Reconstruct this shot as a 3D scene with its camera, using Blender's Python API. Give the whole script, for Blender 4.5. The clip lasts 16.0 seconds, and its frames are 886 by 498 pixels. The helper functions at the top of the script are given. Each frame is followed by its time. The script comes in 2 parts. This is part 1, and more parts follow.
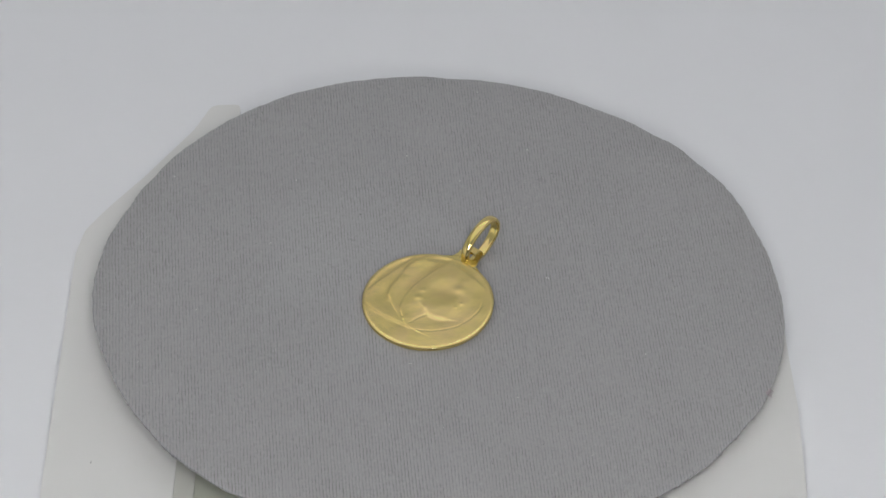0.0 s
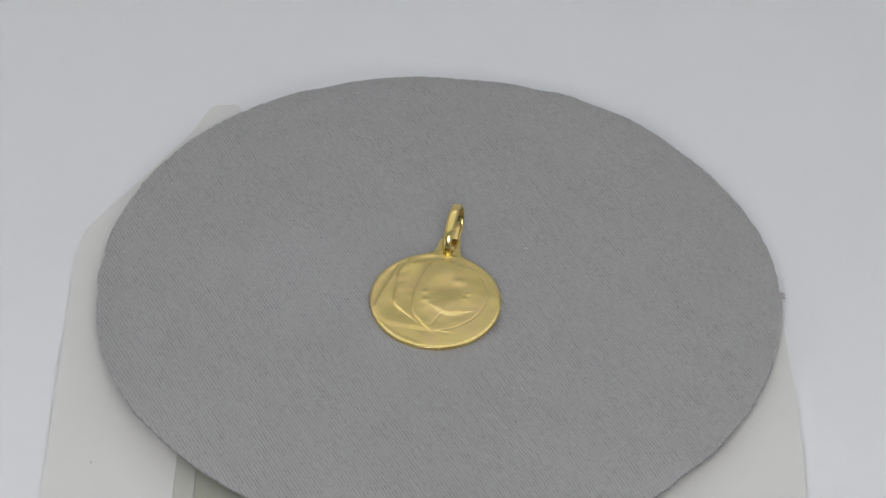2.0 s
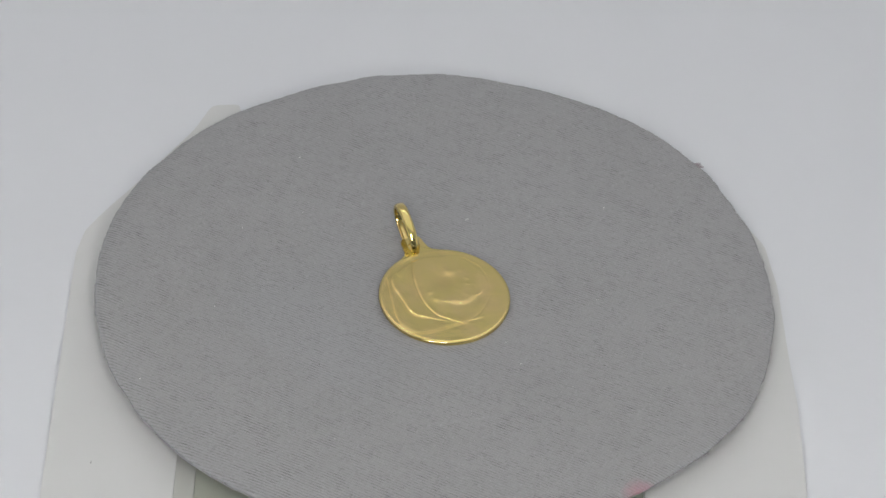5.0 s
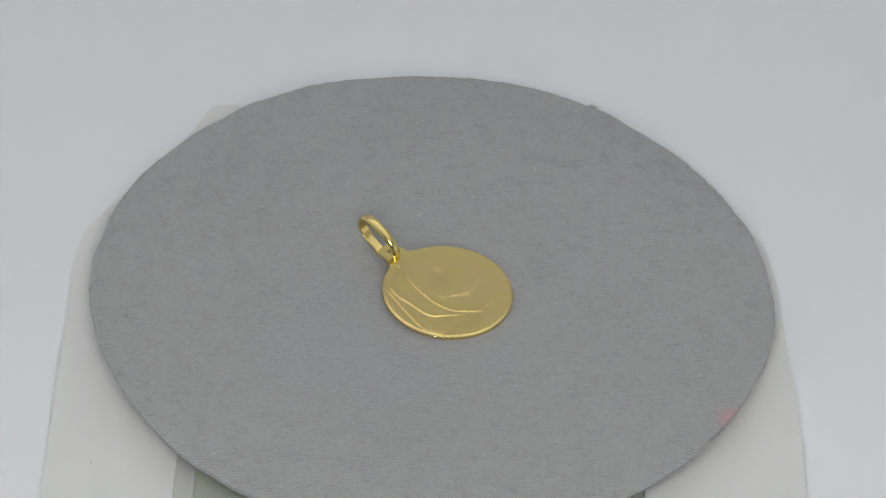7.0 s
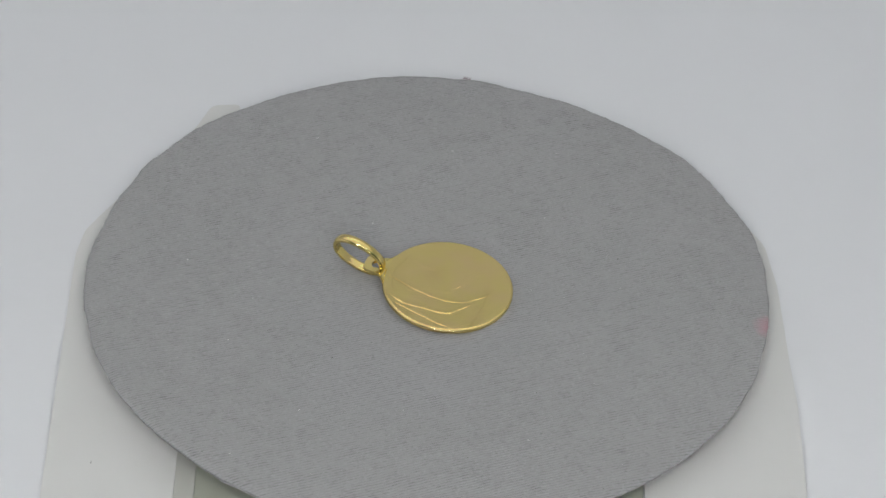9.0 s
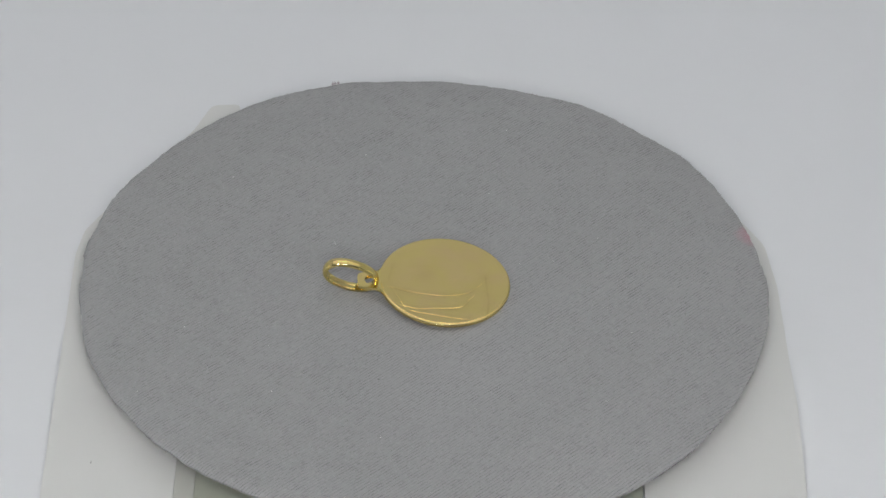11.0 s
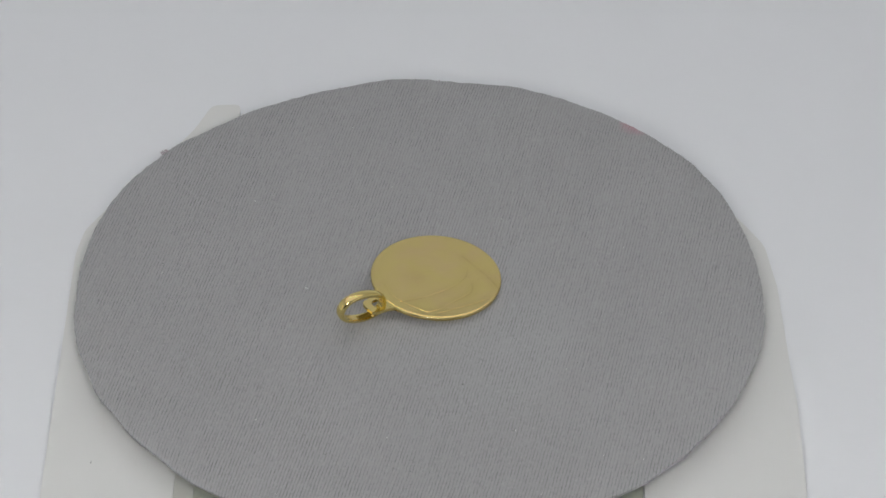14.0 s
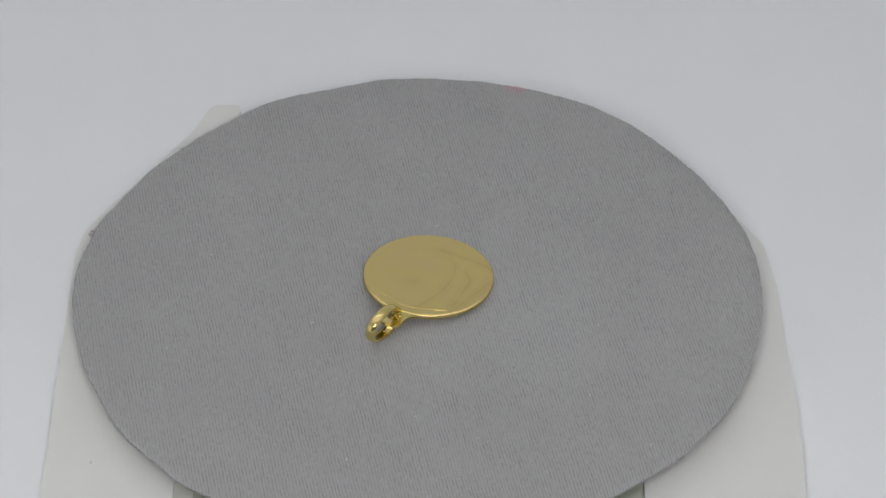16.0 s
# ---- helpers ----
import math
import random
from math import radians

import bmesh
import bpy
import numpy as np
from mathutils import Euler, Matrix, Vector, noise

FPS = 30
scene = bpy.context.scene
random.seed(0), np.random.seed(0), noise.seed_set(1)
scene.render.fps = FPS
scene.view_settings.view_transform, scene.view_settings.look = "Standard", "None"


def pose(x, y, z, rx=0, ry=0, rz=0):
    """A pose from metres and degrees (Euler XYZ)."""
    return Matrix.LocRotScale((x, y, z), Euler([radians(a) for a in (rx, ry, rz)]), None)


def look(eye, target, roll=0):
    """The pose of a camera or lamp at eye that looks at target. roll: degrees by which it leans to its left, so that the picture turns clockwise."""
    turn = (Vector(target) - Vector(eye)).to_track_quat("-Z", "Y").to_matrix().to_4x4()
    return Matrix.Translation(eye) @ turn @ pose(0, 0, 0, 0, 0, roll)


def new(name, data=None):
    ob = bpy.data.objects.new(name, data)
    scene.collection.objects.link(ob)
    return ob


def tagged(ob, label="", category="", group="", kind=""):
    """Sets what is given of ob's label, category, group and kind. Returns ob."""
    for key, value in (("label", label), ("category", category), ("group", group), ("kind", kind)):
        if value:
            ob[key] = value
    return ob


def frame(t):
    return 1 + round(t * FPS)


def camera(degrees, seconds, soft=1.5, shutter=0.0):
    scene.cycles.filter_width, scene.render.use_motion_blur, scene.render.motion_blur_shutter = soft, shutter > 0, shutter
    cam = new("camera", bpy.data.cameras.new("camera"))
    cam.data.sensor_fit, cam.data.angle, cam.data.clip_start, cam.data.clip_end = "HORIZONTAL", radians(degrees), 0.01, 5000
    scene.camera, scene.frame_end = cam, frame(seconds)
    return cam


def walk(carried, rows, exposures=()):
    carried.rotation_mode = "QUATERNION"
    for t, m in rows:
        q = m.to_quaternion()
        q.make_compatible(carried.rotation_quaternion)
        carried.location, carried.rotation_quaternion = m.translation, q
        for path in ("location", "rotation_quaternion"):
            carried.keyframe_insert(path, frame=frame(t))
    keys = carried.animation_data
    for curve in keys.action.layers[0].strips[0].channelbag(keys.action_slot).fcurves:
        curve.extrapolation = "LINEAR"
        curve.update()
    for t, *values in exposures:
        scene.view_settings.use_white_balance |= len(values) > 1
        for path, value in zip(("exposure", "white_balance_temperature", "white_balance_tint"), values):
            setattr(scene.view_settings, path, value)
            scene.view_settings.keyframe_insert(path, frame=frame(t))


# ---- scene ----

# ---------------------------------------------------------------- camera
cam = camera(15.79, 16.0, soft=1.6)
EYE = look((0.00001, -0.32229, 0.29506), (0.00173, 0.00337, 0.00458), 1.80)
walk(cam, [(0.0, EYE), (16.0, EYE)],
     exposures=[(0.0, -0.21, 6400, 10.6), (4.0, -0.16, 6400, 10.5), (7.0, -0.19, 6370, 9.4), (9.0, -0.19, 6370, 8.7),
                (12.5, -0.19, 6400, 9.6), (16.0, -0.20, 6400, 9.8)])

# ---------------------------------------------------------------- light
# A small photo tent: white sweep, white side walls, a lit ceiling, a dim room in front.
world = bpy.data.worlds.new("world")
scene.world = world
world.use_nodes = True
world.node_tree.nodes["Background"].inputs[0].default_value = (0.75, 0.85, 1.0, 1)
world.node_tree.nodes["Background"].inputs[1].default_value = 0.10


def area_lamp(name, eye, target, size_x, size_y, watts, colour=(1.0, 0.985, 0.965)):
    lamp = bpy.data.lights.new(name, "AREA")
    lamp.shape, lamp.size, lamp.size_y = "RECTANGLE", size_x, size_y
    lamp.energy, lamp.color = watts, colour
    ob = new(name, lamp)
    ob.matrix_world = look(eye, target)
    return ob


area_lamp("strip_lamp", (0.0, 0.42, 0.735), (0.0, 0.4201, 0.0), 0.50, 0.03, 0.17)
area_lamp("roof_lamp", (0.0, 0.20, 0.755), (0.0, 0.2001, 0.0), 1.16, 0.84, 1.56)
# two added fill lights, unseen, brightening the stand under the plate's edge
area_lamp("side_fill", (-0.58, -0.28, 0.17), (0.0, -0.02, 0.0), 0.55, 0.30, 0.22)
area_lamp("side_fill", (0.58, -0.28, 0.17), (0.0, -0.02, 0.0), 0.55, 0.30, 0.20)

# ---------------------------------------------------------------- materials


class Nodes:
    """Short hand for a node material."""

    def __init__(self, name):
        self.m = bpy.data.materials.new(name)
        self.m.use_nodes = True
        self.t = self.m.node_tree
        self.p = self.t.nodes["Principled BSDF"]

    def wire(self, a, b):
        self.t.links.new(a, b)

    def coords(self):
        return self.t.nodes.new("ShaderNodeTexCoord").outputs["Object"]

    def math(self, op, a, b=None):
        n = self.t.nodes.new("ShaderNodeMath")
        n.operation = op
        for i, v in enumerate((a, b)):
            if v is None:
                continue
            if isinstance(v, (int, float)):
                n.inputs[i].default_value = v
            else:
                self.wire(v, n.inputs[i])
        return n.outputs[0]

    def noise(self, at, scale, detail=3.0, rough=0.5, stretch=None):
        if stretch:
            mp = self.t.nodes.new("ShaderNodeMapping")
            mp.inputs["Scale"].default_value = stretch
            self.wire(at, mp.inputs["Vector"])
            at = mp.outputs[0]
        n = self.t.nodes.new("ShaderNodeTexNoise")
        n.inputs["Scale"].default_value = scale
        n.inputs["Detail"].default_value = detail
        n.inputs["Roughness"].default_value = rough
        self.wire(at, n.inputs["Vector"])
        return n.outputs["Fac"]

    def ramp(self, fac, stops):
        n = self.t.nodes.new("ShaderNodeValToRGB")
        el = n.color_ramp.elements
        while len(el) < len(stops):
            el.new(0.5)
        for e, (pos, col) in zip(el, stops):
            e.position, e.color = pos, (*col, 1)
        self.wire(fac, n.inputs[0])
        return n.outputs[0]

    def mix(self, fac, a, b, blend="MIX"):
        n = self.t.nodes.new("ShaderNodeMix")
        n.data_type, n.blend_type = "RGBA", blend
        for v, i in ((fac, 0), (a, 6), (b, 7)):
            if isinstance(v, (int, float)):
                n.inputs[i].default_value = v
            elif isinstance(v, tuple):
                n.inputs[i].default_value = (*v, 1)
            else:
                self.wire(v, n.inputs[i])
        return n.outputs[2]

    def bump(self, height, distance, strength=1.0):
        n = self.t.nodes.new("ShaderNodeBump")
        n.inputs["Distance"].default_value = distance
        n.inputs["Strength"].default_value = strength
        self.wire(height, n.inputs["Height"])
        self.wire(n.outputs[0], self.p.inputs["Normal"])

    def set(self, **values):
        for key, value in values.items():
            self.p.inputs[key.replace("_", " ")].default_value = value
        return self


def paper():
    n = Nodes("white_sweep_paper")
    c = n.coords()
    broad = n.noise(c, 6.0, 2.0)
    fine = n.noise(c, 900.0, 3.0)
    n.wire(n.mix(broad, (0.695, 0.71, 0.735), (0.725, 0.735, 0.755)), n.p.inputs["Base Color"])
    n.bump(fine, 0.00004, 0.5)
    return n.set(Roughness=0.75, Specular_IOR_Level=0.2).m


def tent_cloth():
    n = Nodes("white_tent_cloth")
    c = n.coords()
    n.wire(n.mix(n.noise(c, 9.0, 3.0), (0.76, 0.77, 0.78), (0.82, 0.82, 0.82)), n.p.inputs["Base Color"])
    n.bump(n.noise(c, 60.0, 3.0), 0.001, 0.3)
    return n.set(Roughness=0.9, Specular_IOR_Level=0.1).m


def plastic():
    n = Nodes("milky_plastic")
    c = n.coords()
    blotch = n.noise(c, 45.0, 4.0)
    grime_and_shade = n.noise(c, 700.0, 3.0)
    col = n.mix(blotch, (0.62, 0.623, 0.610), (0.65, 0.653, 0.640))
    speck = n.ramp(grime_and_shade, [(0.70, (0, 0, 0)), (0.80, (1, 1, 1))])
    col = n.mix(n.math("MULTIPLY", speck, 0.12), col, (0.45, 0.45, 0.42))
    n.wire(col, n.p.inputs["Base Color"])
    n.bump(grime_and_shade, 0.00003, 0.3)
    return n.set(Roughness=0.6, Specular_IOR_Level=0.25).m


def grey_plastic():
    n = Nodes("olive_grey_plastic")
    c = n.coords()
    n.wire(n.mix(n.noise(c, 120.0, 4.0), (0.37, 0.39, 0.325), (0.43, 0.45, 0.385)), n.p.inputs["Base Color"])
    n.bump(n.noise(c, 900.0), 0.00003, 0.4)
    return n.set(Roughness=0.4).m


# the cloth's ribs: their spacing, and how far they run aslant
PITCH, SLANT = 0.00043, radians(5.5)


def cloth():
    n = Nodes("grey_ribbed_cloth")
    c = n.coords()
    xyz = n.t.nodes.new("ShaderNodeSeparateXYZ")
    n.wire(c, xyz.inputs[0])
    x, y = xyz.outputs[0], xyz.outputs[1]
    # ribs run a little aslant; shade in their grooves is painted as broken dark dashes
    across = n.math("ADD", n.math("MULTIPLY", x, math.cos(SLANT)), n.math("MULTIPLY", y, math.sin(SLANT)))
    stray = n.math("MULTIPLY", n.math("SUBTRACT", n.noise(c, 330.0, 3.0, 0.6), 0.5), 0.00034)
    across = n.math("ADD", across, stray)
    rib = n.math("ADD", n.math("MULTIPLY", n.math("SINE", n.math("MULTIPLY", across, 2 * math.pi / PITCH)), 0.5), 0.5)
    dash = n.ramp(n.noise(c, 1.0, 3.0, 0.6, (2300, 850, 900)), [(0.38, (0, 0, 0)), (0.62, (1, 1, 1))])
    patchy = n.noise(c, 55.0, 3.0)
    pile = n.noise(c, 2600.0, 3.0, 0.6)
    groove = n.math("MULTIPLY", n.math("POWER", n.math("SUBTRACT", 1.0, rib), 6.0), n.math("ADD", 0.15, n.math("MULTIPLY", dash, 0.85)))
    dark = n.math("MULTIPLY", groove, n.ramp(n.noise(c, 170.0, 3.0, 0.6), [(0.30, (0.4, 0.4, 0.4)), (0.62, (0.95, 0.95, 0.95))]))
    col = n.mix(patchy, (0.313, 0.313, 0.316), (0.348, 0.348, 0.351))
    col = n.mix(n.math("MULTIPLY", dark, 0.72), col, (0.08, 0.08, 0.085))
    col = n.mix(n.math("MULTIPLY", n.ramp(pile, [(0.52, (0, 0, 0)), (0.75, (1, 1, 1))]), 0.25), col, (0.5, 0.5, 0.51))
    pits = n.noise(c, 1400.0, 2.0, 0.5)
    col = n.mix(n.math("MULTIPLY", n.ramp(pits, [(0.60, (0, 0, 0)), (0.70, (1, 1, 1))]), 0.20), col, (0.16, 0.16, 0.165))

    # The pink ink stain near the rim.
    def blob(px, py, rx, turn, ry):
        mp = n.t.nodes.new("ShaderNodeMapping")
        mp.vector_type = "TEXTURE"
        mp.inputs["Location"].default_value = (px, py, 0)
        mp.inputs["Rotation"].default_value = (0, 0, radians(turn))
        mp.inputs["Scale"].default_value = (rx, ry, 0.02)
        n.wire(c, mp.inputs["Vector"])
        ln = n.t.nodes.new("ShaderNodeVectorMath")
        ln.operation = "LENGTH"
        n.wire(mp.outputs[0], ln.inputs[0])
        soft = n.math("SUBTRACT", n.math("ADD", 1.0, n.math("MULTIPLY", n.noise(c, 500.0, 3.0), 0.8)),
                      n.math("ADD", ln.outputs["Value"], 0.35))
        cl = n.t.nodes.new("ShaderNodeClamp")
        n.wire(soft, cl.inputs[0])
        return cl.outputs[0]

    stain = blob(-0.0174, -0.0440, 0.0027, -22, 0.0030)
    col = n.mix(n.math("MULTIPLY", stain, 0.75), col, (0.52, 0.20, 0.26))
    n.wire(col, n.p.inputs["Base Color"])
    n.bump(pile, 0.00006, 0.45)
    return n.set(Roughness=0.95, Specular_IOR_Level=0.1, Sheen_Weight=0.15, Sheen_Roughness=0.5).m


def plain(name, a, b, rough=0.8, scale=900.0, metal=0.0):
    n = Nodes(name)
    c = n.coords()
    f = n.noise(c, scale, 3.0)
    n.wire(n.mix(f, a, b), n.p.inputs["Base Color"])
    n.bump(f, 0.00003, 0.4)
    return n.set(Roughness=rough, Metallic=metal).m


def gold(name, rough, wave, a, b):
    n = Nodes(name)
    c = n.coords()
    smear = n.ramp(n.noise(c, 260.0, 6.0, 0.6), [(0.40, (0, 0, 0)), (0.68, (1, 1, 1))])
    col = n.mix(n.noise(c, 900.0, 3.0), a, b)
    col = n.mix(n.math("MULTIPLY", smear, 0.5), col, (0.85, 0.62, 0.34))
    # dark reflections of the embossed lines put into the colour, with some tarnish
    shade_attr = n.t.nodes.new("ShaderNodeAttribute")
    shade_attr.attribute_name = "grime_and_shade"
    shade_film = n.math("MULTIPLY", shade_attr.outputs["Fac"], n.ramp(n.noise(c, 420.0, 4.0, 0.6), [(0.30, (0.25, 0.25, 0.25)), (0.65, (1, 1, 1))]))
    col = n.mix(n.math("MULTIPLY", shade_film, 0.62), col, (0.56, 0.37, 0.13))
    n.wire(col, n.p.inputs["Base Color"])
    r = n.math("ADD", n.math("MULTIPLY", n.noise(c, 1800.0, 4.0), 0.08), rough - 0.06)
    r = n.math("ADD", r, n.math("MULTIPLY", smear, 0.04))
    n.wire(r, n.p.inputs["Roughness"])
    n.bump(n.noise(c, 420.0, 2.0), wave, 1.0)
    return n.set(Metallic=1.0).m


CHEEK = plain("pale_olive_plastic", (0.46, 0.47, 0.435), (0.50, 0.51, 0.475), 0.6, 200.0)
PAPER, TENT, PLASTIC, OLIVE, CLOTH = paper(), tent_cloth(), plastic(), grey_plastic(), cloth()
GOLD_FACE, GOLD_BRIGHT = (
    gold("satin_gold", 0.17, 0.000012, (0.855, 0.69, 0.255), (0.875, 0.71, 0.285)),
    gold("bright_gold", 0.13, 0.00001, (0.89, 0.73, 0.25), (0.91, 0.75, 0.275)))
LILAC = plain("lilac_board", (0.42, 0.40, 0.46), (0.52, 0.50, 0.56))
FRAY = plain("frayed_thread", (0.24, 0.17, 0.185), (0.42, 0.36, 0.385), 0.9, 300.0)
TUFT = plain("mauve_thread", (0.33, 0.28, 0.30), (0.45, 0.40, 0.42), 0.9, 300.0)
LINT_DARK = plain("dark_lint", (0.11, 0.11, 0.115), (0.2, 0.2, 0.2), 0.9)
LINT_PALE = plain("pale_lint", (0.70, 0.70, 0.70), (0.85, 0.85, 0.85), 0.9)
HUB = plain("dark_hub_plastic", (0.05, 0.05, 0.05), (0.08, 0.08, 0.08), 0.5)
FRAME = plain("black_tent_frame", (0.03, 0.03, 0.03), (0.05, 0.05, 0.05), 0.5)


def glow():
    n = Nodes("lamp_diode")
    n.set(Emission_Color=(1.0, 0.975, 0.945, 1), Emission_Strength=117.0)
    return n.m


DIODE = glow()

# ---------------------------------------------------------------- building helpers


def part(name, bm, material, parent=None, label="", smooth=True):
    me = bpy.data.meshes.new(name)
    bmesh.ops.recalc_face_normals(bm, faces=bm.faces)
    bm.to_mesh(me)
    bm.free()
    for f in me.polygons:
        f.use_smooth = smooth
    me.materials.append(material)
    ob = new(name, me)
    if parent:
        ob.parent = parent
    if label:
        tagged(ob, label)
    return ob


def prism(outline, z0, z1, bevel=0.0, segments=3):
    """An upright block over an outline, its upper rim rounded."""
    bm = bmesh.new()
    low = [bm.verts.new((x, y, z0)) for x, y in outline]
    top = [bm.verts.new((x, y, z1)) for x, y in outline]
    bm.faces.new(low[::-1])
    bm.faces.new(top)
    k = len(outline)
    for i in range(k):
        bm.faces.new((low[i], low[(i + 1) % k], top[(i + 1) % k], top[i]))
    if bevel:
        rim = [e for e in bm.edges if e.verts[0].co.z == z1 and e.verts[1].co.z == z1]
        bmesh.ops.bevel(bm, geom=rim, offset=bevel, segments=segments, profile=0.5, affect="EDGES")
    return bm


def rounded(points, radius, steps=6):
    """The outline with its corners rounded."""
    out = []
    k = len(points)
    for i in range(k):
        a, b, c = (Vector(points[j % k]) for j in (i - 1, i, i + 1))
        ra = min(radius, (a - b).length * 0.45, (c - b).length * 0.45)
        p0, p1 = b + (a - b).normalized() * ra, b + (c - b).normalized() * ra
        for s in range(steps + 1):
            u = s / steps
            out.append(tuple((1 - u) ** 2 * p0 + 2 * u * (1 - u) * b + u * u * p1))
    return out


def sharp_by_angle(ob, degrees=40):
    """Marks the edges that are sharper than an angle."""
    bm = bmesh.new()
    bm.from_mesh(ob.data)
    for e in bm.edges:
        e.smooth = not (len(e.link_faces) == 2 and e.calc_face_angle() > radians(degrees))
    bm.to_mesh(ob.data)
    bm.free()
    return ob


def bell(d, w):
    return math.exp(-(d / w) ** 2)


# ---------------------------------------------------------------- the tent
TABLE = -0.0056


def sweep():
    """One sheet of paper: flat on the table, curving up to the back."""
    bm = bmesh.new()
    y1, rad, top = 0.30, 0.34, 0.76
    line = [(-0.75, TABLE), (-0.4, TABLE), (0.0, TABLE), (0.15, TABLE)]
    for i in range(25):
        a = radians(90 * i / 24)
        line.append((y1 + rad * math.sin(a), TABLE + rad * (1 - math.cos(a))))
    line.append((y1 + rad, top))
    rows = []
    for y, z in line:
        rows.append([bm.verts.new((x, y, z)) for x in (-0.62, -0.3, 0.0, 0.3, 0.62)])
    for a, b in zip(rows, rows[1:]):
        for i in range(4):
            bm.faces.new((a[i], a[i + 1], b[i + 1], b[i]))
    ob = part("backdrop", bm, PAPER)
    mod = ob.modifiers.new("thickness", "SOLIDIFY")
    mod.thickness, mod.offset = 0.0008, 1
    tagged(ob, "seamless white paper sweep curving up behind the stand", "backdrop", kind="structure")


def box(x0, x1, y0, y1, z0, z1):
    return prism([(x0, y0), (x1, y0), (x1, y1), (x0, y1)], z0, z1)


def tent():
    for name, b in (("wall_west", (-0.635, -0.625, -0.75, 0.66, -0.019, 0.76)),
                    ("wall_east", (0.625, 0.635, -0.75, 0.66, -0.019, 0.76)),
                    ("wall_north", (-0.635, 0.635, 0.662, 0.672, -0.019, 0.76)),
                    ("ceiling", (-0.635, 0.635, -0.75, 0.672, 0.762, 0.772))):
        tagged(part(name, box(*b), TENT, smooth=False), "white diffusing cloth of the photo tent", "tent wall", kind="structure")
    table = part("table", box(-1.6, 1.6, -1.6, 1.2, -0.06, TABLE - 0.0010), OLIVE, smooth=False)
    tagged(table, "plain table top under the photo tent", "table", kind="structure")


sweep()
tent()


def ring_light():
    """The round lamp that the camera looks through: a dark ring with a circle of diodes."""
    seat = look((0.0, -0.3347, 0.3062), (0.00173, 0.00337, 0.00458))
    bm = bmesh.new()
    seg, r0, r1, back = 72, 0.066, 0.104, 0.016
    loops = []
    for r, z in ((r0, 0.0), (r0, back), (r1, back), (r1, 0.0), (r1 - 0.004, -0.002), (r0 + 0.004, -0.002)):
        loops.append([bm.verts.new((r * math.cos(2 * math.pi * i / seg), r * math.sin(2 * math.pi * i / seg), z)) for i in range(seg)])
    for k in range(len(loops)):
        a, b = loops[k], loops[(k + 1) % len(loops)]
        for i in range(seg):
            bm.faces.new((a[i], a[(i + 1) % seg], b[(i + 1) % seg], b[i]))
    lamp = part("ring_light", bm, FRAME, smooth=False)
    lamp.matrix_world = seat
    tagged(lamp, "black ring lamp with a circle of small white diodes", "lamp")
    for i in range(40):
        a = 2 * math.pi * i / 40
        out = [(0.0055 * math.cos(t), 0.0055 * math.sin(t)) for t in np.linspace(0, 2 * math.pi, 10, endpoint=False)]
        d = part("diode", prism(out, -0.0030, -0.0021), DIODE, lamp, smooth=False)
        d.location = (0.085 * math.cos(a), 0.085 * math.sin(a), 0.0)


ring_light()

# ---------------------------------------------------------------- the stand
BASE_TOP = -0.0042


def stand():
    root = new("display_stand")
    root.location = (0.0, 0.0, TABLE)
    tagged(root, "milky white plastic display stand with a central channel", "display stand")
    z0, z1 = 0.0, BASE_TOP - TABLE
    left = [(-0.0494, -0.0606), (-0.0324, -0.0606), (-0.0324, 0.0037), (-0.0291, 0.0037), (-0.0286, 0.0441), (-0.0328, 0.0437), (-0.0350, 0.0380), (-0.0413, 0.0272), (-0.0460, 0.0200), (-0.0488, 0.0150), (-0.0496, 0.0100)]
    west = part("side_block", prism(rounded(left, 0.0012), z0, z1, 0.0005), PLASTIC, root)
    right = [(0.0500, -0.0606), (0.0498, -0.0167), (0.0492, -0.0075), (0.0485, 0.0071), (0.0472, 0.0158), (0.0444, 0.0205), (0.0330, 0.0372), (0.0288, 0.0386), (0.0287, -0.0606)]
    east = part("side_block", prism(rounded(right, 0.0012), z0, z1, 0.0005), PLASTIC, root)
    for ob in (west, east):
        sharp_by_angle(ob)
    # the step beside the channel, and the channel's floor
    front, back = -0.0606, 0.0032
    step_line = [(-0.0324, front), (-0.0298, front), (-0.0298, back), (-0.0324, back)]
    part("cheek", prism(step_line, 0.0001, z1 - 0.0004), CHEEK, root, "pale olive step along the channel", smooth=False)
    part("channel_floor", box(-0.0298, 0.0286, front, 0.0379, 0.0002, z1 - 0.0008), OLIVE, root, "olive-grey channel floor in the shade", smooth=False)
    # the motor's round housing under the plate
    circ = [(0.014 * math.cos(a), 0.014 * math.sin(a)) for a in np.linspace(0, 2 * math.pi, 48, endpoint=False)]
    part("motor_housing", prism(circ, z1 - 0.0009, z1 + 0.0012, 0.0004), HUB, root)
    fleck = part("dirt_fleck", prism([(-0.00005, -0.00022), (0.00005, -0.00020), (0.00004, 0.00022), (-0.00003, 0.00018)], 0.0, 0.00005), LINT_DARK, root)
    fleck.location = (-0.0435, -0.0305, z1)


stand()

# ---------------------------------------------------------------- the turning plate
RADIUS = 0.04687
WAVES = ((1.49, -0.15), (0.16, 0.27), (0.02, 0.02), (0.08, -0.02), (0.03, -0.09), (-0.02, -0.09), (-0.10, -0.06), (0.07, 0.0), (0.0, -0.07))
LIFTS = ((0.22, 0.24), (-0.16, 0.14), (0.20, 0.0), (0.0, 0.16), (-0.10, -0.02), (0.11, 0.02), (-0.04, -0.05))


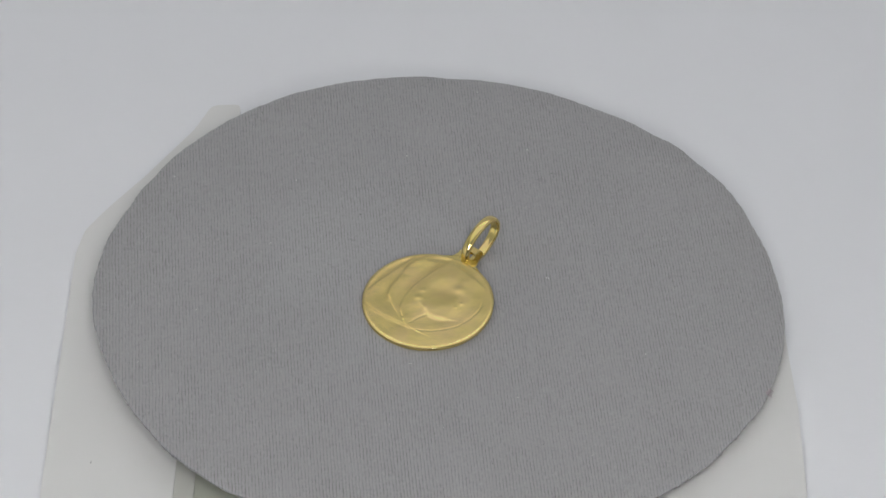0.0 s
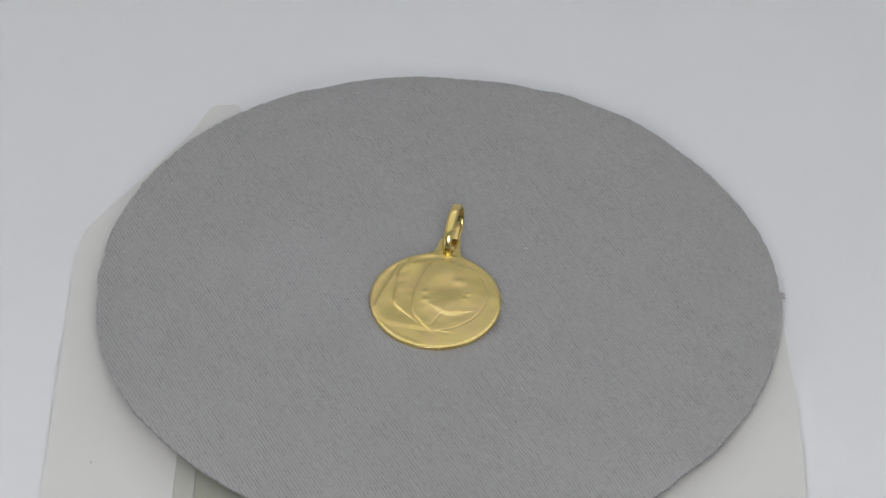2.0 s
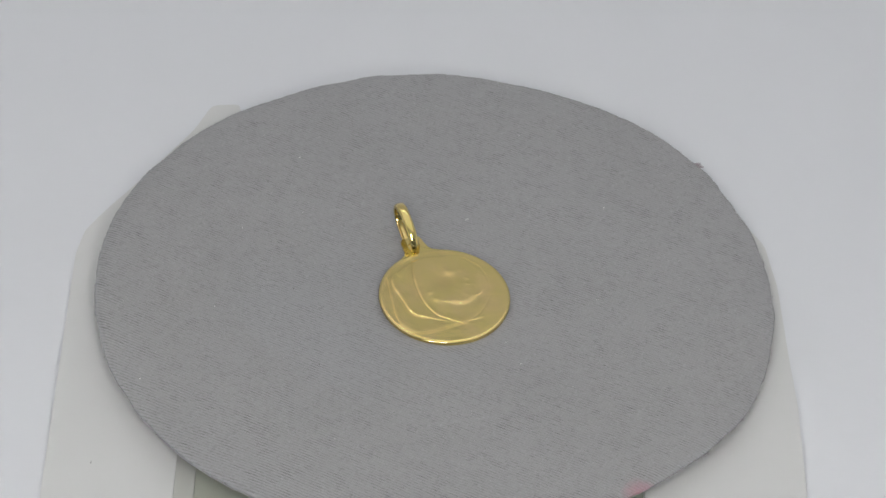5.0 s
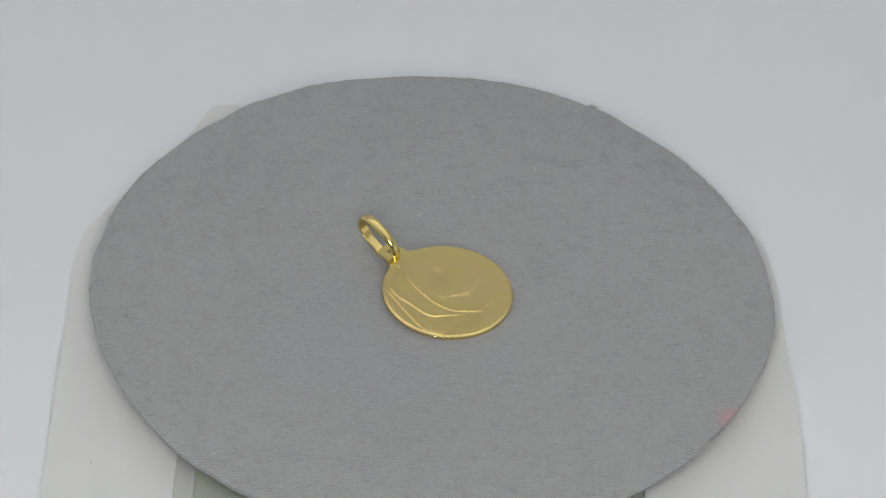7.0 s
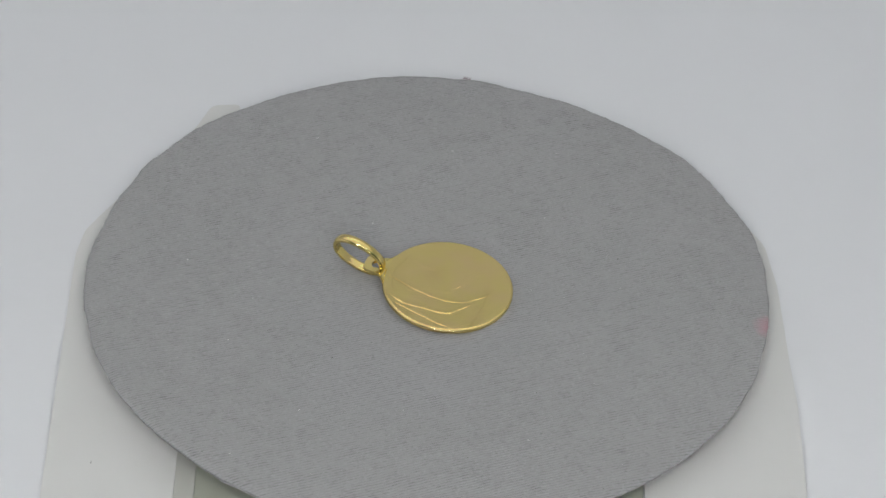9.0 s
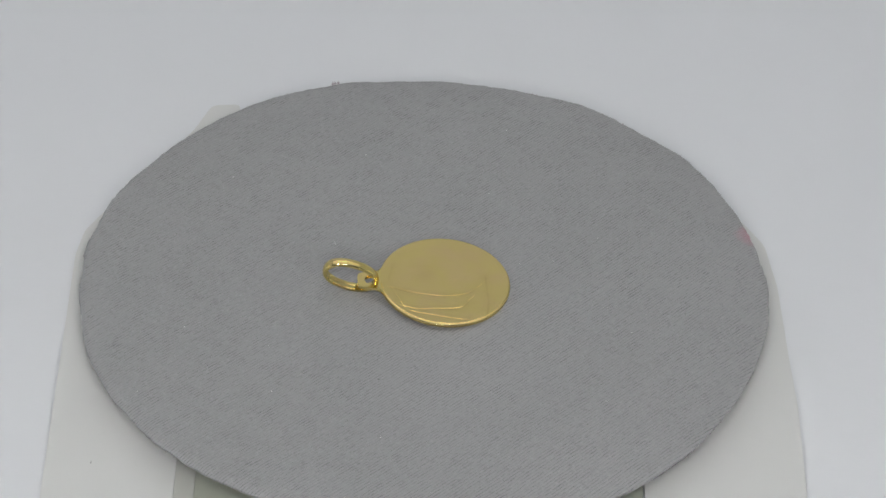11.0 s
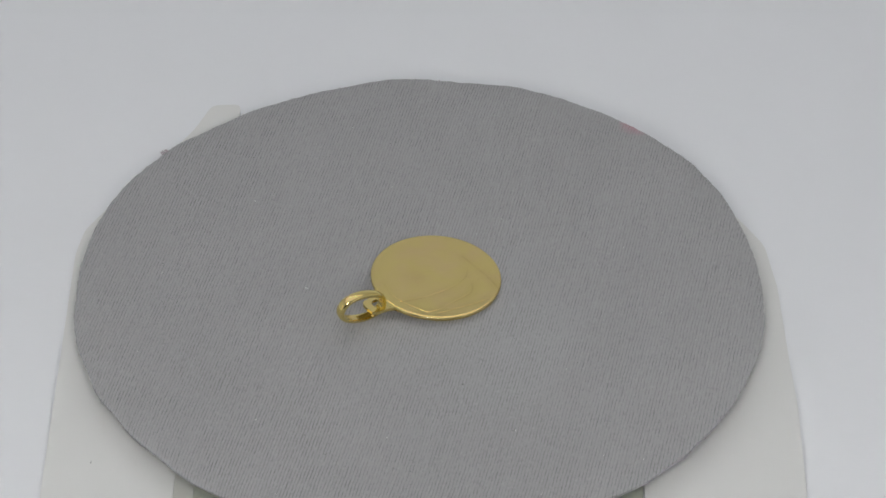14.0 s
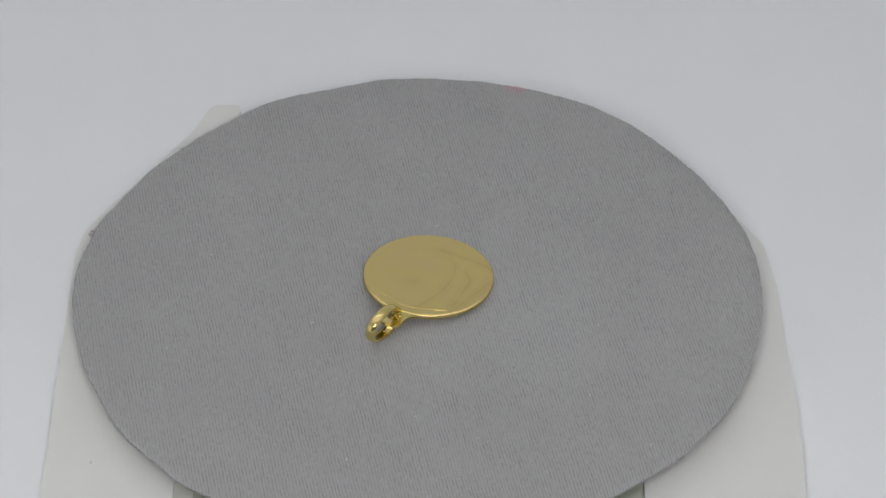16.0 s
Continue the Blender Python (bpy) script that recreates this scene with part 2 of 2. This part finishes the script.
def rim(a):
    """The plate's radius towards an angle: cut by hand, a little off centre."""
    r = RADIUS + sum(0.001 * (c * math.cos(k * a) + s * math.sin(k * a)) for k, (c, s) in enumerate(WAVES, 1))
    r += 0.00030 * noise.noise((9 * math.cos(a), 9 * math.sin(a), 3.1)) + 0.00012 * noise.noise((45 * math.cos(a), 45 * math.sin(a), 7.7))
    # each rib ends in a small tooth
    b = a - SLANT
    return r + 0.00005 * abs(math.sin(b)) * math.sin(2 * math.pi * r * math.cos(b) / PITCH)


def rim_lift(a):
    """How the cloth's edge waves up and down."""
    z = sum(0.001 * (c * math.cos(k * a) + s * math.sin(k * a)) for k, (c, s) in enumerate(LIFTS, 1))
    # one corner stands up beside a hollow
    d = math.degrees(a) % 360
    z += 0.00034 * bell(d - 294, 5.5) - 0.00040 * bell(d - 281, 7)
    return z + 0.00012 * noise.noise((12 * math.cos(a), 12 * math.sin(a), 5.0))


def cloth_height(r, a):
    e = max(0.0, (r - 0.70) / 0.30)
    x, y = r * math.cos(a), r * math.sin(a)
    sag = 0.00084 * max(0.0, 1 - (r / 0.85) ** 2)
    return -sag + (rim_lift(a) - 0.0001) * e * e * (3 - 2 * e) + 0.00006 * noise.noise((4 * x, 4 * y, 0.0)) * min(1.0, e * 3 + 0.2)


def edge_drop(q):
    return 0.00035 * max(0.0, (q - 0.955) / 0.045) ** 2.5


def rib_weave(root):
    """The ribs of the cloth, with grooves of uneven depth between them."""
    rng = np.random.default_rng(4)
    rows = 420
    count = int(2 * 0.0486 / PITCH)
    # across one rib: close samples in the narrow groove, wide ones on the rounded rib
    across = np.array((-0.5, -0.30, -0.18, -0.09, 0.0, 0.09, 0.18, 0.30))
    shape = np.clip((0.19 - np.abs(across)) / 0.09, 0.0, 1.0)
    crown = 0.10 * np.clip(0.5 - np.abs(across), 0.0, 0.3) / 0.3
    per = len(across)
    xs = ((np.arange(count)[:, None] + across[None, :] - count // 2 + 2.75) * PITCH).ravel()
    groove, swell = np.tile(shape, count), np.tile(crown, count)
    verts, faces = [], []
    # uneven depth along each groove: smoothed random numbers
    grid = rng.random((count + 2, rows + 8))
    soft = (grid[:, :-4] + 2 * grid[:, 1:-3] + 3 * grid[:, 2:-2] + 2 * grid[:, 3:-1] + grid[:, 4:]) / 9
    depth = np.clip((soft - 0.40) / 0.20, 0.0, 1.0)
    index = np.arange(len(xs)) // per
    last = None
    for c, x in enumerate(xs):
        ends = []
        for sign in (1, -1):
            y = sign * 0.03
            for _ in range(12):
                r = 0.992 * rim(math.atan2(y, x) + SLANT)
                y = sign * math.sqrt(max(0.0, r * r - x * x))
            ends.append(y)
        if ends[0] - ends[1] < 0.0012:
            last = None
            continue
        start = len(verts)
        for k in range(rows + 1):
            y = ends[1] + (ends[0] - ends[1]) * k / rows
            a = math.atan2(y, x) + SLANT
            r = math.hypot(x, y)
            q = r / rim(a)
            u, v = r * math.cos(a), r * math.sin(a)
            worn = max(0.5, min(1.0, 0.88 + 0.25 * noise.noise((170 * u, 170 * v, 1.0)) + 0.35 * noise.noise((520 * u, 520 * v, 2.0))))
            z = cloth_height(q, a) - edge_drop(q)
            verts.append((u, v, z - 0.00004 * swell[c] - 0.00011 * groove[c] * (0.40 + 0.60 * depth[index[c], k]) * worn))
        if last is not None:
            faces.extend((last + k, start + k, start + k + 1, last + k + 1) for k in range(rows))
        last = start
    me = bpy.data.meshes.new("rib_weave")
    me.from_pydata(verts, [], faces)
    me.polygons.foreach_set("use_smooth", [True] * len(me.polygons))
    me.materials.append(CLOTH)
    ob = new("rib_weave", me)
    ob.parent = root
    tagged(ob, "fine grey ribs of the woven cloth", kind="stuff")


def plate():
    root = new("turning_plate")
    tagged(root, "round grey ribbed cloth plate with a frayed rim", "turntable")
    seg = 1500
    bm = bmesh.new()
    levels = [0.0] + [0.12 * i for i in range(1, 6)] + [0.68, 0.75, 0.8, 0.84, 0.88, 0.91, 0.94, 0.955, 0.962, 0.968, 0.974, 0.980, 0.986, 0.992, 0.997, 1.0]
    rings = []
    for q in levels[1:]:
        ring = []
        for i in range(seg):
            a = 2 * math.pi * i / seg
            r = q * rim(a)
            drop = edge_drop(q) + 0.00022 * max(0.0, min(1.0, (0.992 - q) / 0.010))
            ring.append(bm.verts.new((r * math.cos(a), r * math.sin(a), cloth_height(q, a) - drop)))
        rings.append(ring)
    under = []
    for i in range(seg):
        a = 2 * math.pi * i / seg
        r = 0.998 * rim(a)
        under.append(bm.verts.new((r * math.cos(a), r * math.sin(a), cloth_height(1.0, a) - 0.00075)))
    rings.append(under)
    inner = []
    for i in range(seg):
        a = 2 * math.pi * i / seg
        r = 0.97 * rim(a)
        inner.append(bm.verts.new((r * math.cos(a), r * math.sin(a), cloth_height(0.97, a) - 0.00080)))
    rings.append(inner)
    mid = bm.verts.new((0, 0, cloth_height(0.0, 0.0) - 0.00022))
    for i in range(seg):
        bm.faces.new((mid, rings[0][i], rings[0][(i + 1) % seg]))
    for a, b in zip(rings, rings[1:]):
        for i in range(seg):
            bm.faces.new((a[i], b[i], b[(i + 1) % seg], a[(i + 1) % seg]))
    bm.faces.new(inner[::-1])
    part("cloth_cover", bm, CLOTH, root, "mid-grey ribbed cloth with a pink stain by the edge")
    rib_weave(root)
    # the board under the cloth, dished towards the middle
    bm = bmesh.new()
    loops = []
    for q, gap in ((0.80, 0.00175), (1.0, 0.00110), (1.0, 0.00082), (0.80, 0.00140)):
        loop = []
        for i in range(240):
            a = 2 * math.pi * i / 240
            r = q * (rim(a) - 0.0011)
            z = cloth_height(1.0, a) if q == 1.0 else 0.0
            loop.append(bm.verts.new((r * math.cos(a) - 0.0008, r * math.sin(a) + 0.0004, z - gap)))
        loops.append(loop)
    for a, b in zip(loops, loops[1:]):
        for i in range(240):
            bm.faces.new((a[i], b[i], b[(i + 1) % 240], a[(i + 1) % 240]))
    bm.faces.new(loops[0][::-1])
    bm.faces.new(loops[-1])
    part("backing_board", bm, LILAC, root, "lilac-grey board under the cloth", smooth=False)
    circ = [(0.006 * math.cos(a), 0.006 * math.sin(a)) for a in np.linspace(0, 2 * math.pi, 32, endpoint=False)]
    part("spindle", prism(circ, BASE_TOP + 0.0010, -0.0017), HUB, root)
    return root


def fibre(bm, start, way, length, radius, curl, rng):
    """A thin bent thread of three-sided section."""
    steps = 4
    pos = Vector(start)
    way = Vector(way).normalized()
    last = None
    for s in range(steps + 1):
        w = radius * (1 - 0.6 * s / steps)
        side = way.cross((0, 0, 1))
        side = side.normalized() if side.length > 1e-6 else Vector((1, 0, 0))
        up = side.cross(way)
        ring = [bm.verts.new(pos + w * (math.cos(t) * side + math.sin(t) * up)) for t in (0.5, 2.6, 4.7)]
        if last:
            for i in range(3):
                bm.faces.new((last[i], last[(i + 1) % 3], ring[(i + 1) % 3], ring[i]))
        last = ring
        pos = pos + way * (length / steps)
        way = (way + Vector((rng.uniform(-curl, curl), rng.uniform(-curl, curl), rng.uniform(-curl, curl) * 0.3))).normalized()


PLATE = plate()


def fray():
    """Loose threads along the cut edge, thickest on the long frayed stretch."""
    rng = random.Random(5)
    bm = bmesh.new()
    for i in range(1100):
        a = rng.uniform(0, 2 * math.pi)
        d = math.degrees(a)
        thick = 1.0 if (d > 190 or d < 25) else 0.5
        if rng.random() > thick:
            continue
        r = rim(a) - 0.0003
        z = cloth_height(1.0, a) - rng.uniform(0.0003, 0.0007)
        out = Vector((math.cos(a), math.sin(a), rng.uniform(-0.5, 0.15)))
        along = Vector((-math.sin(a), math.cos(a), 0)) * rng.uniform(-1.5, 1.5)
        fibre(bm, (r * math.cos(a), r * math.sin(a), z), out + along, rng.uniform(0.0002, 0.0005), rng.uniform(0.00004, 0.00009), 0.5, rng)
    tagged(part("frayed_edge", bm, FRAY, PLATE, "reddish grey loose threads along the cut edge"), kind="stuff")
    # one tuft stands out
    bm = bmesh.new()
    a = math.atan2(-0.3535, 0.9769)
    for i in range(22):
        b = a + rng.uniform(-0.012, 0.012)
        r = rim(b) - 0.0003
        fibre(bm, (r * math.cos(b), r * math.sin(b), -0.0003), (math.cos(a) + rng.uniform(-0.3, 0.3), math.sin(a) + rng.uniform(-0.5, 0.2), rng.uniform(-0.4, 0.1)), rng.uniform(0.0005, 0.0010), 0.00006, 0.25, rng)
    part("loose_tuft", bm, TUFT, PLATE)


def lint():
    rng = random.Random(8)
    # the specks that stand out
    spots = [(x * 0.001, y * 0.001, pale, 0.6) for x, y, pale in ((16.50, 4.10, 1), (-10.02, 15.66, 0), (8.93, -32.58, 0), (1.20, -27.12, 0))]
    while len(spots) < 210:
        a, q = rng.uniform(0, 2 * math.pi), math.sqrt(rng.random()) * 0.95
        x, y = q * RADIUS * math.cos(a), q * RADIUS * math.sin(a)
        if math.hypot(x + 0.00015, y + 0.0025) < 0.0105 or (4 < x * 1000 < 11 and 3 < y * 1000 < 14):
            continue
        spots.append((x, y, 1 if rng.random() < 0.22 else 0, rng.uniform(0.10, 0.38)))
    for x, y, pale, size in spots:
        bm = bmesh.new()
        a = rng.uniform(0, 6.28)
        r = math.hypot(x, y) / RADIUS
        z = cloth_height(r, math.atan2(y, x)) + 0.00005
        long = rng.random() < 0.35
        for k in range(1 if long else 3):
            b = a + rng.uniform(-0.8, 0.8)
            fibre(bm, (x + rng.uniform(-1, 1) * 0.0001 * size, y + rng.uniform(-1, 1) * 0.0001 * size, z), (math.cos(b), math.sin(b), 0.05),
                  (0.0011 if long else 0.0004) * size, (0.00005 if long else 0.00010) * size + 0.00001, 0.45, rng)
        part("lint_speck", bm, LINT_PALE if pale else LINT_DARK, PLATE)


fray()
lint()

# ---------------------------------------------------------------- the gold medal
MEDAL_R, MEDAL_H = 0.00898, 0.00050


def near_line(u, v, pts):
    """Distance from a point to a run of straight stretches, and the side of it."""
    best, side = 9.0, 1.0
    for (ax, ay), (bx, by) in zip(pts, pts[1:]):
        dx, dy = bx - ax, by - ay
        s = max(0.0, min(1.0, ((u - ax) * dx + (v - ay) * dy) / (dx * dx + dy * dy)))
        ex, ey = u - ax - s * dx, v - ay - s * dy
        d = math.hypot(ex, ey)
        if d < best:
            best, side = d, 1.0 if dx * ey - dy * ex > 0 else -1.0
    return best, side


def step(x, w):
    s = max(0.0, min(1.0, 0.5 + x / (2 * w)))
    return s * s * (3 - 2 * s)


def curve_points(pts, n=8):
    """A smooth run through a few points."""
    out = []
    for i in range(len(pts) - 1):
        p0, p1, p2, p3 = (Vector(pts[max(0, min(len(pts) - 1, j))]) for j in (i - 1, i, i + 1, i + 2))
        for k in range(n):
            t = k / n
            out.append(tuple(0.5 * (2 * p1 + (p2 - p0) * t + (2 * p0 - 5 * p1 + 4 * p2 - p3) * t * t + (3 * p1 - 3 * p2 + p3 - p0) * t ** 3)))
    out.append(pts[-1])
    return out


FOLD_A = curve_points([(-0.18, 0.84), (-0.29, 0.52), (-0.35, 0.20), (-0.36, -0.05), (-0.31, -0.29), (-0.24, -0.41), (-0.14, -0.50)])
FOLD_B = curve_points([(-0.54, 0.80), (-0.66, 0.50), (-0.65, 0.20), (-0.64, -0.08), (-0.59, -0.23), (-0.46, -0.33)])
FOLD_C = curve_points([(-0.70, 0.62), (-0.80, 0.20), (-0.87, -0.10), (-0.89, -0.28)])
FOLD_D = curve_points([(-0.46, 0.72), (-0.22, 0.82), (0.04, 0.85), (0.30, 0.78)])
HEM = curve_points([(-0.80, -0.58), (-0.50, -0.63), (-0.24, -0.63), (0.09, -0.63)])
ARC = curve_points([(0.12, -0.63), (0.37, -0.52), (0.62, -0.28), (0.74, 0.0), (0.75, 0.32), (0.60, 0.62)])
JAW = curve_points([(0.06, -0.19), (0.16, -0.24), (0.28, -0.25), (0.42, -0.20)])
BEND = curve_points([(0.04, -0.52), (0.09, -0.36), (0.15, -0.26)])


def relief(u, v):
    """Soft embossed curves in unit radius: an oval swell, draped folds and an arc; metres."""
    q = math.hypot(u, v)
    h = 0.000008 * (1 - q * q)
    h += 0.000008 * noise.noise((2.6 * u, 2.6 * v, 2.0)) + 0.000002 * noise.noise((6.5 * u, 6.5 * v, 4.0))
    # oval swell with a firm lower edge
    du, dv = (u - 0.10) / 0.38, (v - 0.28) / 0.52
    e = math.hypot(du, dv)
    h += 0.000036 * step(1.0 - e, 0.45)
    h -= 0.000035 * bell(math.hypot((u - 0.16) / 1.2, v - 0.28), 0.20)
    d, s = near_line(u, v, JAW)
    h += 0.000027 * (step(s * d, 0.06) - 0.5) * bell(d, 0.12)
    d, s = near_line(u, v, BEND)
    h -= 0.000007 * bell(d, 0.018)
    # draped folds, pressed unevenly
    press = 0.62 + 0.45 * abs(noise.noise((3.4 * u + 1.7, 3.4 * v, 6.0)))
    for line, size in ((FOLD_A, 0.000026), (FOLD_B, 0.000048), (FOLD_C, 0.000048), (FOLD_D, -0.000045)):
        d, s = near_line(u, v, line)
        h += press * (size * (step(s * d, 0.035) - 0.5) * bell(d, 0.20) - 0.000016 * bell(d, 0.013))
    d, s = near_line(u, v, HEM)
    h += press * 0.000020 * (step(s * d, 0.05) - 0.5) * bell(d, 0.22)
    d, s = near_line(u, v, ARC)
    h -= 0.000006 * bell(d, 0.014)
    # small raised touches
    for x, y, w, k in ((-0.18, 0.13, 0.035, 0.9), (-0.15, -0.03, 0.05, 1.2), (0.27, 0.44, 0.08, 2.2), (0.47, 0.21, 0.025, 1.0), (0.43, 0.10, 0.022, 0.8)):
        h += 0.00001 * k * bell(math.hypot(u - x, v - y), w)
    return 1.1 * h * step(0.93 - q, 0.05)


def grime_and_shade(u, v):
    """Painted shade and tarnish at a place: thin along the folds, thinner beside them."""
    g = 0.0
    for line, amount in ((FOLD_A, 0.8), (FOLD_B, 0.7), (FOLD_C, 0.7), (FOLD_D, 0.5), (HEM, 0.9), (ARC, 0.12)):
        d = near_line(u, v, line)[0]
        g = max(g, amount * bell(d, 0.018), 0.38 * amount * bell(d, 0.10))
    # the oval's hollow and the top by the tab are painted darker too
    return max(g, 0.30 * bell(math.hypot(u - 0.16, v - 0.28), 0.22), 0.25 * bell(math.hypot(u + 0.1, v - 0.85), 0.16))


def medal_disc(root):
    bm = bmesh.new()
    seg, n = 320, 140
    rings = []
    for j in range(1, n + 1):
        q = j / n * 0.955
        ring = []
        for i in range(seg):
            a = 2 * math.pi * i / seg
            u, v = q * math.cos(a), q * math.sin(a)
            ring.append(bm.verts.new((u * MEDAL_R, v * MEDAL_R, MEDAL_H + relief(u, v))))
        rings.append(ring)
    for q, z in ((0.968, -0.000006), (0.980, -0.00003), (0.990, -0.00007), (0.996, -0.00011), (1.0, -0.00017), (1.0, -0.00053), (0.997, -0.00059), (0.99, -0.00061), (0.95, -0.00061)):
        rings.append([bm.verts.new((q * MEDAL_R * math.cos(2 * math.pi * i / seg), q * MEDAL_R * math.sin(2 * math.pi * i / seg), MEDAL_H + z)) for i in range(seg)])
    mid = bm.verts.new((0, 0, MEDAL_H + relief(0, 0)))
    for i in range(seg):
        bm.faces.new((mid, rings[0][i], rings[0][(i + 1) % seg]))
    for a, b in zip(rings, rings[1:]):
        for i in range(seg):
            bm.faces.new((a[i], b[i], b[(i + 1) % seg], a[(i + 1) % seg]))
    bm.faces.new(rings[-1][::-1])
    ob = part("medal_disc", bm, GOLD_FACE, root, "satin gold disc embossed with soft draped curves")
    layer = ob.data.attributes.new("grime_and_shade", "FLOAT", "POINT")
    layer.data.foreach_set("value", [grime_and_shade(v.co.x / MEDAL_R, v.co.y / MEDAL_R) for v in ob.data.vertices])


def lug(root):
    """The pierced tab that grows from the rim."""
    bm = bmesh.new()
    half = [(0.0030, 0.00835), (0.0021, 0.00880), (0.00172, 0.0095), (0.00155, 0.0105), (0.00150, 0.0113), (0.00135, 0.0117), (0.0010, 0.01195), (0.0004, 0.01202)]
    outer = half + [(-x, y) for x, y in half[::-1]]
    inner = []
    k = len(outer)
    # the eye in the tab
    for x, y in outer:
        a = math.atan2(y - 0.0102, x)
        inner.append((0.00088 * math.cos(a), 0.0102 + 0.00085 * math.sin(a)))
    z0, z1 = -0.00003, 0.00044
    lo, hi = [bm.verts.new((x, y, z0)) for x, y in outer], [bm.verts.new((x, y, z1)) for x, y in outer]
    li, hi2 = [bm.verts.new((x, y, z0)) for x, y in inner], [bm.verts.new((x, y, z1)) for x, y in inner]
    for i in range(k):
        j = (i + 1) % k
        bm.faces.new((hi[i], hi[j], hi2[j], hi2[i]))
        bm.faces.new((lo[j], lo[i], li[i], li[j]))
        bm.faces.new((lo[i], lo[j], hi[j], hi[i]))
        bm.faces.new((li[j], li[i], hi2[i], hi2[j]))
    edges = [e for e in bm.edges if all(abs(v.co.z - z1) < 1e-7 for v in e.verts) and len(e.link_faces) == 2 and e.calc_face_angle() > 0.5]
    bmesh.ops.bevel(bm, geom=edges, offset=0.00007, segments=2, profile=0.5, affect="EDGES")
    sharp_by_angle(part("lug", bm, GOLD_BRIGHT, root, "bright gold pierced tab"), 22)


def bail(root):
    """The oval hanging ring: a band, rounded outside and flat inside, standing on its edge."""
    bm = bmesh.new()
    seg = 120
    half_l, half_h = 0.00362, 0.00220
    # the section: across the band, and outwards
    sec = [(-1.0, -0.30), (-0.96, 0.25), (-0.82, 0.62), (-0.55, 0.88), (-0.2, 0.99), (0.2, 0.99), (0.55, 0.88), (0.82, 0.62), (0.96, 0.25), (1.0, -0.30),
           (0.97, -0.62), (0.85, -0.74), (0.4, -0.60), (-0.4, -0.60), (-0.85, -0.74), (-0.97, -0.62)]
    rings = []
    for i in range(seg):
        a = 2 * math.pi * i / seg
        ca, sa = math.cos(a), math.sin(a)
        px = half_l * math.copysign(abs(ca) ** 0.9, ca)
        pz = half_h * math.copysign(abs(sa) ** 0.9, sa)
        nrm = Vector((ca / half_l, sa / half_h)).normalized()
        wide = 0.00063 + 0.00008 * step(ca, 1.0)
        ring = []
        for cb, sb in sec:
            w, t = wide * cb, 0.00036 * sb
            ring.append(bm.verts.new((w, px + nrm.x * t, pz + nrm.y * t)))
        rings.append(ring)
    k = len(sec)
    for i in range(seg):
        a, b = rings[i], rings[(i + 1) % seg]
        for j in range(k):
            bm.faces.new((a[j], a[(j + 1) % k], b[(j + 1) % k], b[j]))
    ob = sharp_by_angle(part("bail", bm, GOLD_BRIGHT, root, "bright gold oval hanging ring"), 45)
    ob.matrix_local = SEAT.inverted() @ RING
    # unreadable stamp: tiny bars on the band's upper side
    for i in range(3):
        bm = box(-0.00022, 0.00022, -0.00007, 0.00007, 0.0, 0.00003)
        bar = part("stamp_bar", bm, GOLD_BRIGHT, ob, smooth=False)
        bar.matrix_local = pose(0, -0.0009 + 0.00032 * i, half_h + 0.000275, 6, 0, 25)


# where the medal lies on the plate, its tab propped up by the ring, and where the ring stands
SEAT = pose(-0.00012, -0.00255, 0.00001) @ pose(0, 0, 0, 0, 0, 57.5 - 90) @ pose(0, 0, 0, 4.29, -0.43, 0)
RING = pose(0.00684, 0.00825, 0.00213) @ pose(0, 0, 0, 22.5, -5.7, -37.7)


def pendant():
    root = new("medal_pendant")
    tagged(root, "round yellow gold medal with a hanging ring, lying on grey cloth", "pendant")
    medal_disc(root)
    lug(root)
    bail(root)
    return root


PENDANT = pendant()

# ---------------------------------------------------------------- what turns
TURN = ((0, 0.0), (1.5, 17.3), (3.5, 40.5), (7, 81.2), (9, 104.4), (12.5, 144.95), (14.5, 168.5), (16, 186.3))


def turn(t):
    """The plate's angle in degrees."""
    return float(np.interp(t, [a for a, b in TURN], [b for a, b in TURN]))


def motions():
    lean = pose(0, 0, 0, 0.07, 1.48, 0)
    times = [0.5 * i for i in range(33)]
    walk(PLATE, [(t, pose(0, 0, 0, 0, 0, turn(t)) @ lean) for t in times])
    walk(PENDANT, [(t, pose(0, 0, 0, 0, 0, turn(t)) @ lean @ SEAT) for t in times])


motions()
